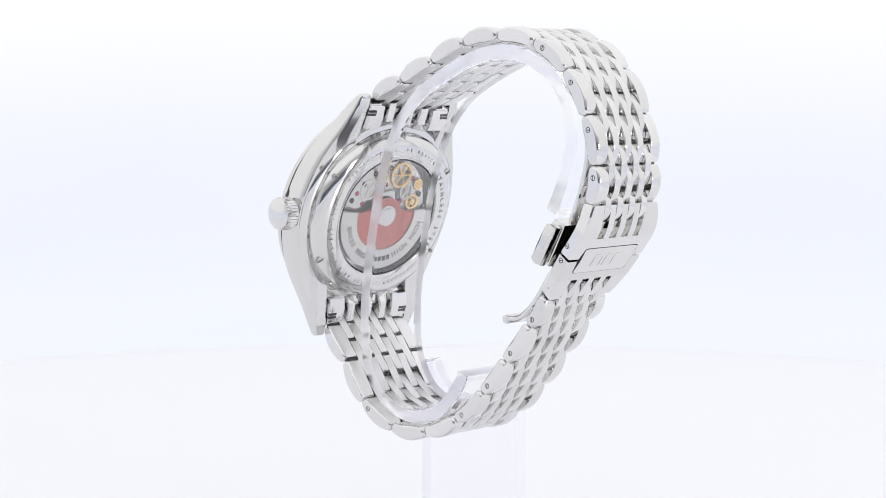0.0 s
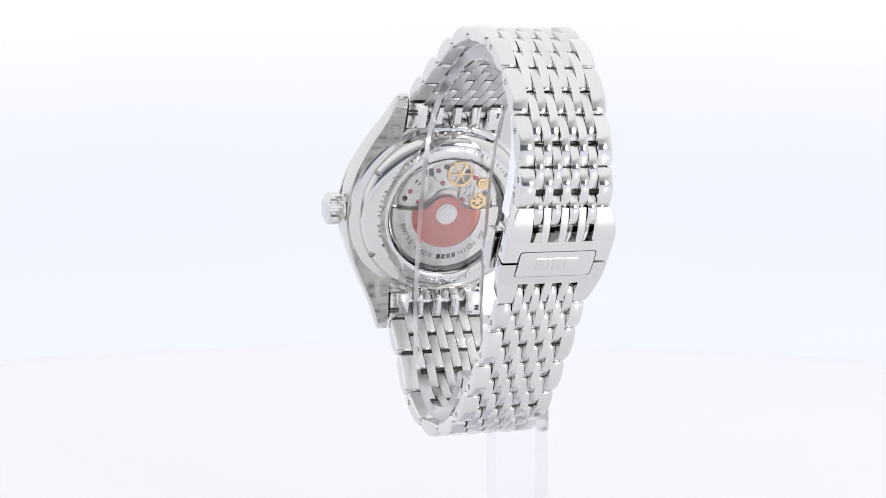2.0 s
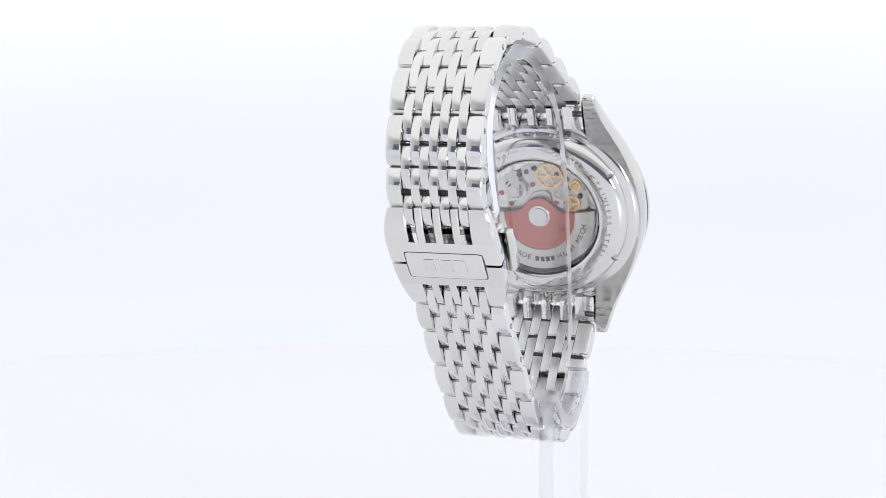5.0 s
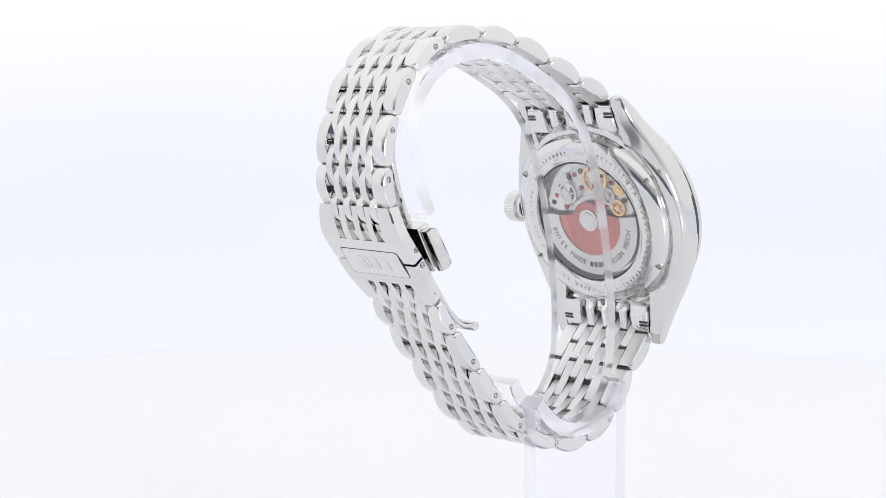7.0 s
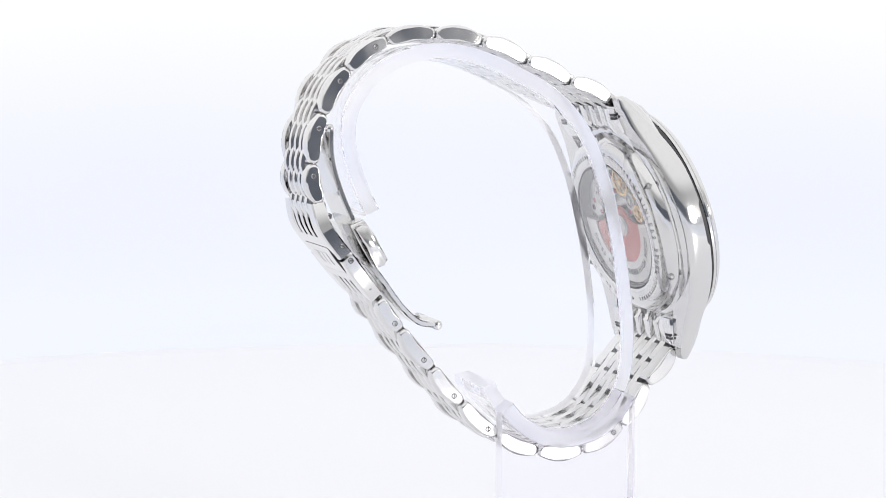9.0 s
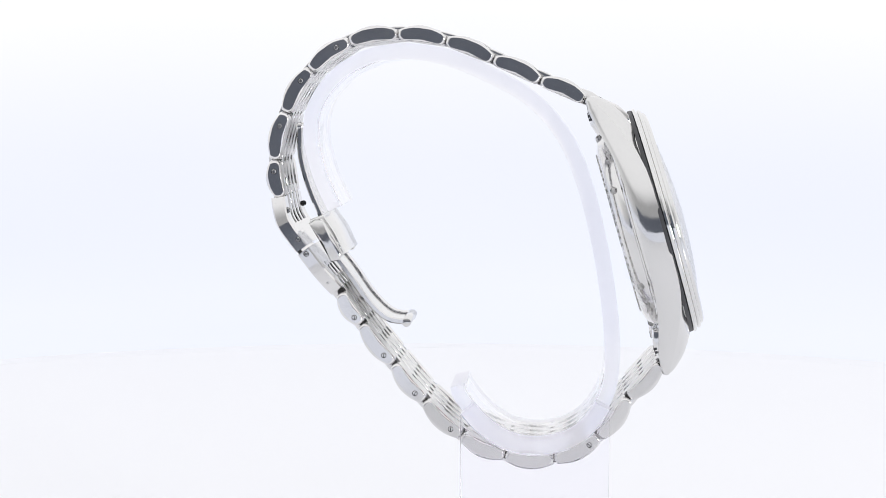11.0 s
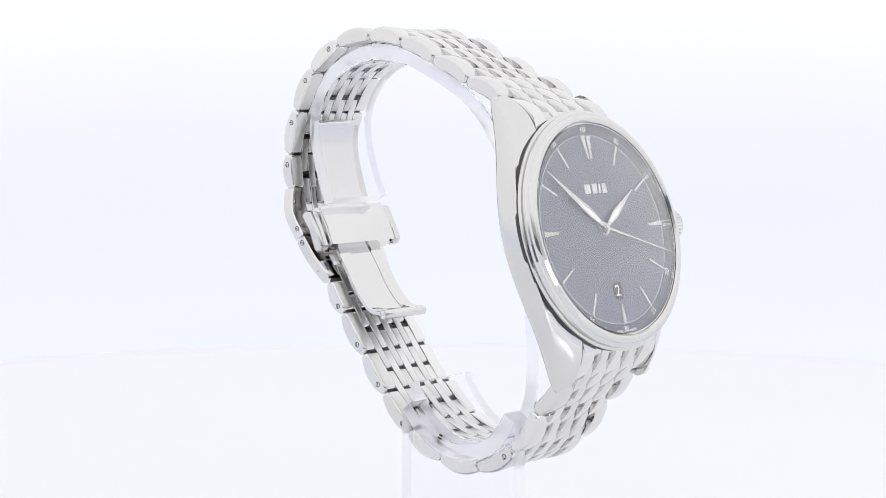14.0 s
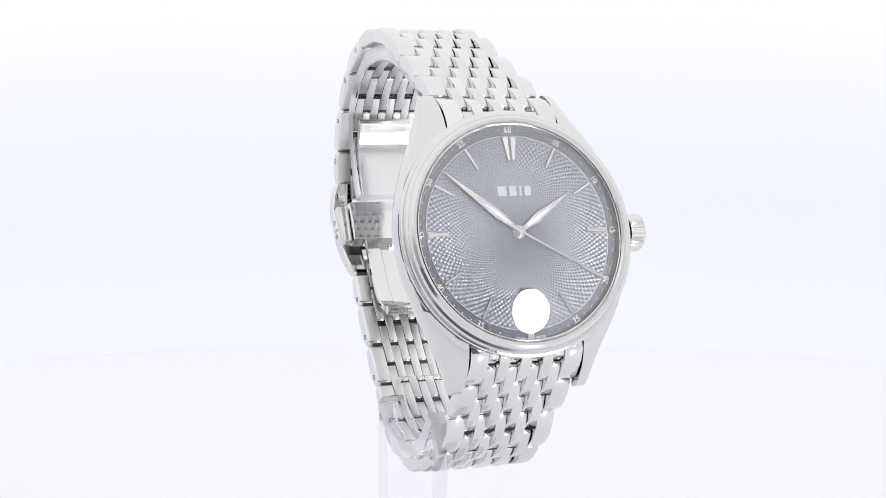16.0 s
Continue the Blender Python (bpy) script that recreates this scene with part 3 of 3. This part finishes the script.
def brush_inside(ob, a, b):
    """The face of a link that lies on the wrist is brushed."""
    d = (Vector(b) - Vector(a)).normalized()
    inward = Vector((0.0, -d.y, d.x))
    ob.data.materials.append(BRUSHED)
    for p in ob.data.polygons:
        if p.normal.dot(inward) > 0.9:
            p.material_index = 1


def columns(half):
    """Edges across the bracelet: two broad outer links and seven narrow columns."""
    edge = 0.672 * half
    step = 2 * edge / 7
    return edge, step


def build_chain(joints, halves, tail=1.0, late=0.0):
    n = len(joints) - 1
    for k in range(n):
        half = (halves[k] + halves[k + 1]) / 2
        edge, step = columns(half)
        sec = link_section(joints[k], joints[k + 1], 2.3, 0.1)
        broad = outer_section(joints[k], joints[k + 1], 2.35, 0.05)
        for s in (-1, 1):
            bm = bmesh.new()
            chamfered(bm, broad, *sorted((s * (edge + 0.05), s * half)), 0.2, ends=(0.15, 0.5) if s > 0 else (0.5, 0.15))
            brush_inside(part("outer_link", bm, BRACELET, watch, "", 40), joints[k], joints[k + 1])
        for c in (-1, 0, 1):
            bm = bmesh.new()
            chamfered(bm, sec, (2 * c - 0.5) * step + 0.03, (2 * c + 0.5) * step - 0.03, 0.12)
            brush_inside(part("centre_link", bm, BRACELET, watch), joints[k], joints[k + 1])
    # the joints of the columns between; late moves them on towards the buckle
    mids = [Vector(a).lerp(Vector(b), 0.5 + late * min(max((k - 2) / 3, 0), 1)) for k, (a, b) in enumerate(zip(joints, joints[1:]))]
    # the pins run below the outer faces of the links
    way = [(Vector(b) - Vector(a)).normalized() for a, b in zip(joints, joints[1:])]
    spots = list(zip(mids, way, halves)) + list(zip([Vector(j) for j in joints], way + way[-1:], halves))
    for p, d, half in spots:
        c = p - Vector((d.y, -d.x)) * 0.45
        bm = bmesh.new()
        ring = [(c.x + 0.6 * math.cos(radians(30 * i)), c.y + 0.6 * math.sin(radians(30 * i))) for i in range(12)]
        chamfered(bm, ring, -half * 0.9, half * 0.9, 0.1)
        # the shade between the links is painted as the pins' dark colour
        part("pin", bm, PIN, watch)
    mids = [2 * Vector(joints[0]) - mids[0]] + mids + [Vector(joints[-1]) + (Vector(joints[-1]) - mids[-1]) * tail]
    for k in range(n + 1):
        half = halves[k]
        edge, step = columns(half)
        a, b = mids[k], mids[k + 1]
        lift = (Vector(joints[k]) - (a + b) / 2) * (0.6 if k < n or tail == 1.0 else 0.0)
        sec = link_section(a + lift, b + lift, 2.2, 0.14 if k < n or tail == 1.0 else 0.4, 1.0)
        for c in (-3, -1, 1, 3):
            bm = bmesh.new()
            chamfered(bm, sec, (c - 0.5) * step + 0.03, (c + 0.5) * step - 0.03, 0.12)
            brush_inside(part("centre_link", bm, BRACELET, watch), a, b)


build_chain(JOINTS, HALF, 1.25, 0.11)
build_chain(LOWER, HALF_LOW)


def screw(p, u, parent):
    """A slotted pin head in the side of a link."""
    s = 1 if u > 0 else -1
    bm = bmesh.new()
    disc(bm, 0.38, -0.2, 0.1, 20, 0, 0, 0.09)
    bm.transform(Matrix.Translation((SIDE + u, p[0], p[1] + LIFT)) @ Matrix.Rotation(radians(90 * s), 4, "Y"))
    head = part("screw", bm, POLISHED, parent)
    bm = bmesh.new()
    disc(bm, 0.48, -0.2, 0.025, 20)
    bm.transform(Matrix.Translation((SIDE + u, p[0], p[1] + LIFT)) @ Matrix.Rotation(radians(90 * s), 4, "Y"))
    # a dark ring paints the shade round the screw head
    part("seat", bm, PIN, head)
    bm = bmesh.new()
    box(bm, -0.33, 0.33, -0.08, 0.08, 0.03, 0.112, 0.01)
    bm.transform(Matrix.Translation((SIDE + u, p[0], p[1] + LIFT)) @ Matrix.Rotation(radians(90 * s), 4, "Y") @ Matrix.Rotation(0.8 + p[1], 4, "Z"))
    # a black bar on the head paints the slot's shade
    part("slot", bm, BLACK, head)


def build_screws():
    for joints, halves, ks, f in ((JOINTS, HALF, (5, 6, 7, 8), 0.3), (LOWER, HALF_LOW, (0, 1, 2, 3, 6), 0.75)):
        for k in ks:
            p = Vector(joints[k]).lerp(Vector(joints[k + 1]), f)
            for s in (-1, 1):
                screw(p, s * ((halves[k] + halves[k + 1]) / 2 + 0.0), watch)


build_screws()


def build_clasp():
    upper = [(-32.7, 10.6), (-31.5, 5.8), (-28.1, 1.05)]
    lower = [(-27.8, 0.65), (-25.1, -2.9), (-22.1, -6.4)]
    step = 2 * 0.672 * 8.0 / 7
    edge = 3.5 * step

    def w_up(s):
        return 8.1 + 1.4 * math.sin(min(s * 2.2, 1.57))

    def w_low(s):
        return 9.5 - 1.6 * s ** 2.2

    def cover(line, w, main):
        bm = bmesh.new()
        strip(bm, line, -2.4, lambda s: -w(s), w, 12, 0.25, *main)
        return bm

    def teeth(line, w, span, parent):
        for c in (-2, 0, 2):
            bm = bmesh.new()
            strip(bm, line, -2.3, (c - 0.5) * step + 0.1, (c + 0.5) * step - 0.1, 8, 0.15, *span)
            part("tooth", bm, BRACELET, parent)
        for s in (-1, 1):
            bm = bmesh.new()
            if s > 0:
                strip(bm, line, -2.4, edge - 0.05, w, 10, 0.25, *span)
            else:
                strip(bm, line, -2.4, lambda x: -w(x), -edge + 0.05, 10, 0.25, *span)
            part("shoulder", bm, BRACELET, parent)
    clasp = part("clasp", cover(upper, w_up, (0.62, 1.0)), BRACELET, watch, "folding clasp cover")
    part("lower_cover", cover(lower, w_low, (0.0, 0.5)), BRACELET, clasp)
    teeth(upper, w_up, (0.06, 0.625), clasp)
    teeth(lower, w_low, (0.495, 0.98), clasp)

    def rounded(s, half):
        """Half the width of the plate, with rounded corners at both ends."""
        d = min(s, 1 - s) / 0.12
        return half - 0.65 * (1 - math.sqrt(max(0.0, 1 - (1 - min(d, 1)) ** 2)))
    bm = bmesh.new()
    strip(bm, [(-29.56, 2.78), (-28.1, 0.58), (-26.26, -1.52)], -0.8, lambda s: -rounded(s, 6.65), lambda s: rounded(s, 6.65), 28, 0.1)
    plate = part("name_plate", bm, BRACELET, clasp, "raised plate with embossed mark")
    # rim line round the plate and its mark, upside down as the buckle hangs
    bm = bmesh.new()
    strip(bm, [(-29.57, 2.92), (-28.03, 0.63), (-26.13, -1.58)], -0.7, lambda s: -rounded(s, 6.78), lambda s: rounded(s, 6.78), 28, 0.04)
    # a flat strip whose dark colour paints the groove's shade
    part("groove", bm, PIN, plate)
    u = 3.6
    for w in (2.0, 1.7, 0.45, 1.6):
        bm = bmesh.new()
        strip(bm, [(-28.83, 1.68), (-28.1, 0.56), (-27.3, -0.36)], 0.1, u - w, u, 3, 0.04)
        part("mark", bm, BRACELET, plate)
        u -= w + 0.45
    # folding parts inside of the cover
    bm = bmesh.new()
    chamfered(bm, [(-26.0, 6.6), (-23.6, 7.6), (-21.4, 4.6), (-19.7, 1.0), (-22.0, -0.6), (-24.2, 3.0)], -8.2, 8.2, 0.3)
    part("inner_body", bm, POLISHED, clasp, "polished inner body of the clasp")
    for s in (-1, 1):
        bm = bmesh.new()
        chamfered(bm, [(-25.8, 6.2), (-24.8, 6.9), (-23.5, 6.9), (-21.6, 4.0), (-20.0, 0.9), (-20.6, -0.1), (-21.9, -0.4), (-24.0, 3.2)], *sorted((s * 8.3, s * 10.3)), 0.6)
        part("pusher", bm, POLISHED, clasp, "rounded push button")
    low = [(-22.6, 0.2), (-19.9, -3.2), (-16.4, -8.0), (-13.0, -11.0), (-9.6, -11.6)]
    bm = bmesh.new()
    strip(bm, low, -1.0, -5.4, -2.6, 20, 0.2)
    strip(bm, low, -1.0, 2.6, 5.4, 20, 0.2)
    strip(bm, low, -0.7, -2.65, 2.65, 20, 0.15, 0.05, 0.96)
    ring = [(-9.4 + 0.85 * math.cos(radians(30 * i)), -11.2 + 0.85 * math.sin(radians(30 * i))) for i in range(12)]
    chamfered(bm, ring, -5.4, 5.4, 0.2)
    part("lower_blade", bm, POLISHED, clasp, "folding blade with a rolled end")
    up = [(-24.9, 7.0), (-27.0, 12.0), (-28.5, 17.5), (-28.6, 22.4)]
    bm = bmesh.new()
    strip(bm, up, 0.9, -5.2, 5.2, 16, 0.2)
    ring = [(-28.3 + 0.7 * math.cos(radians(30 * i)), 22.6 + 0.7 * math.sin(radians(30 * i))) for i in range(12)]
    chamfered(bm, ring, -5.2, 5.2, 0.2)
    part("upper_blade", bm, POLISHED, clasp)
    for p in ((-29.7, 8.3), (-27.7, 3.4), (-26.3, 0.9), (-22.8, -3.9)):
        for s in (-1, 1):
            screw(p, s * (8.6 if p[1] > 8 or p[1] < -3 else 9.5), clasp)
    return clasp


clasp = build_clasp()


def build_end_links():
    """The bracelet's end pieces between the lugs."""
    long_sec = [(17.4, -1.35), (19.6, -1.35), (21.3, -2.35), (22.9, -4.2), (23.7, -5.5), (23.7, -6.6), (22.6, -7.6), (19.0, -7.4), (17.2, -5.5)]
    short_sec = [(17.4, -1.4), (19.2, -1.42), (20.3, -1.95), (20.6, -2.6), (20.3, -4.5), (19.0, -6.5), (17.2, -5.5)]
    step = 2 * 0.672 * 9.8 / 7
    for way in (1, -1):
        for c in (-9, -3, -2, -1, 0, 1, 2, 3, 9):
            sec = short_sec if c in (-3, -1, 1, 3) else long_sec
            sec = [(t - (0.7 if way < 0 else 0), h) for t, h in sec]
            bm = bmesh.new()
            if abs(c) == 9:
                x = sorted((c / 9 * (3.5 * step + 0.05), c / 9 * 9.72))
            else:
                x = [(c - 0.5) * step + 0.05, (c + 0.5) * step - 0.05]
            chamfered(bm, [(way * t, h) for t, h in sec], *x, 0.16, 0.0, 0.0)
            dpart("end_link", bm, BRACELET, watch)
        off = 0.7 if way < 0 else 0.0
        body = [(17.6 - off, -4.6), (21.6 - off, -4.6), (22.3 - off, -6.4), (22.2 - off, -7.75), (19.6 - off, -7.85), (17.6 - off, -7.2)]
        for side in (-1, 1):
            bm = bmesh.new()
            chamfered(bm, [(way * t, h) for t, h in body], *sorted((side * 5.9, side * 9.7)), 0.15, 0.0, 0.0)
            backing = dpart("end_link_body", bm, BRACELET, watch, "solid side block of the end link")
            for d in (0.0, 0.62):
                bm = bmesh.new()
                x0, x1 = sorted((side * 7.9, side * 9.72))
                y0, y1 = sorted((way * (20.3 - off + d), way * (20.75 - off + d)))
                box(bm, x0, x1, y0, y1, -7.93, -7.4, 0.03)
                # no recess is cut: black blocks paint the shade of the slots
                dpart("spring_bar_slot", bm, BLACK, backing)


build_end_links()


def lean():
    """The bracelet leans a little to one side round the buckle, away from the case."""
    kept = {"case", "dial", "movement", "end_link", "end_link_body"}
    for piece in watch.children:
        if piece.name.split(".")[0] in kept:
            continue
        for ob in (piece, *piece.children_recursive):
            for v in ob.data.vertices:
                y, z = v.co.y / MM, v.co.z / MM - LIFT
                v.co.x -= 0.027 * min(max((24 - y) / 40, 0), 1) * (z - 2) * MM


lean()

# ---- the stand ----
CUFF = [(-22.9, 8.0), (-25.6, 14.0), (-27.2, 21.0), (-26.2, 27.0), (-22.0, 32.6), (-16.0, 35.9), (-9.5, 36.9), (-2.4, 35.9), (5.2, 32.9), (12.5, 28.8), (18.4, 22.5),
        (22.3, 14.0), (25.0, 4.0), (26.8, -6.0), (27.6, -15.0), (26.6, -23.5), (22.0, -30.2), (15.5, -32.9), (8.8, -32.5), (3.2, -29.2), (-0.8, -24.5), (-1.6, -22.3)]


def build_stand():
    bm = bmesh.new()
    strip(bm, CUFF, 2.7, -6.8, 6.8, 120, 0.2)
    frost_edges(part("cuff", bm, ACRYLIC, stand, "open curved strip"), 0)
    n = len(CUFF) - 1
    bm = bmesh.new()
    strip(bm, CUFF, 2.7, 6.85, 10.9, 40, 0.2, 15.2 / n, 19.6 / n)
    frost_edges(part("bracket", bm, CLEAR, stand, "curved side bracket"), 0)
    top = [tuple(spun(CUFF, (15.2 + (19.6 - 15.2) * k / 14) / n)) for k in range(15)]
    bm = bmesh.new()
    line = [(v, z - 0.05) for v, z in top] + [(top[-1][0], 3.2 - LIFT), (top[0][0], 3.2 - LIFT)]
    loft(bm, [[(SIDE + u, v, z + LIFT) for v, z in line] for u in (8.2, 10.8)])
    frost_edges(part("leg", bm, CLEAR, stand, "upright side plate"), 1)
    bm = bmesh.new()
    box(bm, SIDE - 12, SIDE + 16, -4, 32, 0.02, 3.0, 0.3)
    part("base_plate", bm, CLEAR, stand)


stand = new("watch_stand")
tagged(stand, "clear acrylic watch stand with an open cuff, on the turntable", "stand")
build_stand()


# ---- what moves ----
def motions():
    turn = [(t, pose(0, 0, 0, 0, 0, TURN0 + RATE * t)) for t in (0, 2, 4, 6, 8, 10, 12, 14, 16)]
    for thing in (watch, stand, turntable):
        walk(thing, turn)
    # the second hand sweeps six degrees a second
    walk(second_hand, [(t, spin(24 + 6 * t)) for t in (0, 4, 8, 12, 16)])


motions()
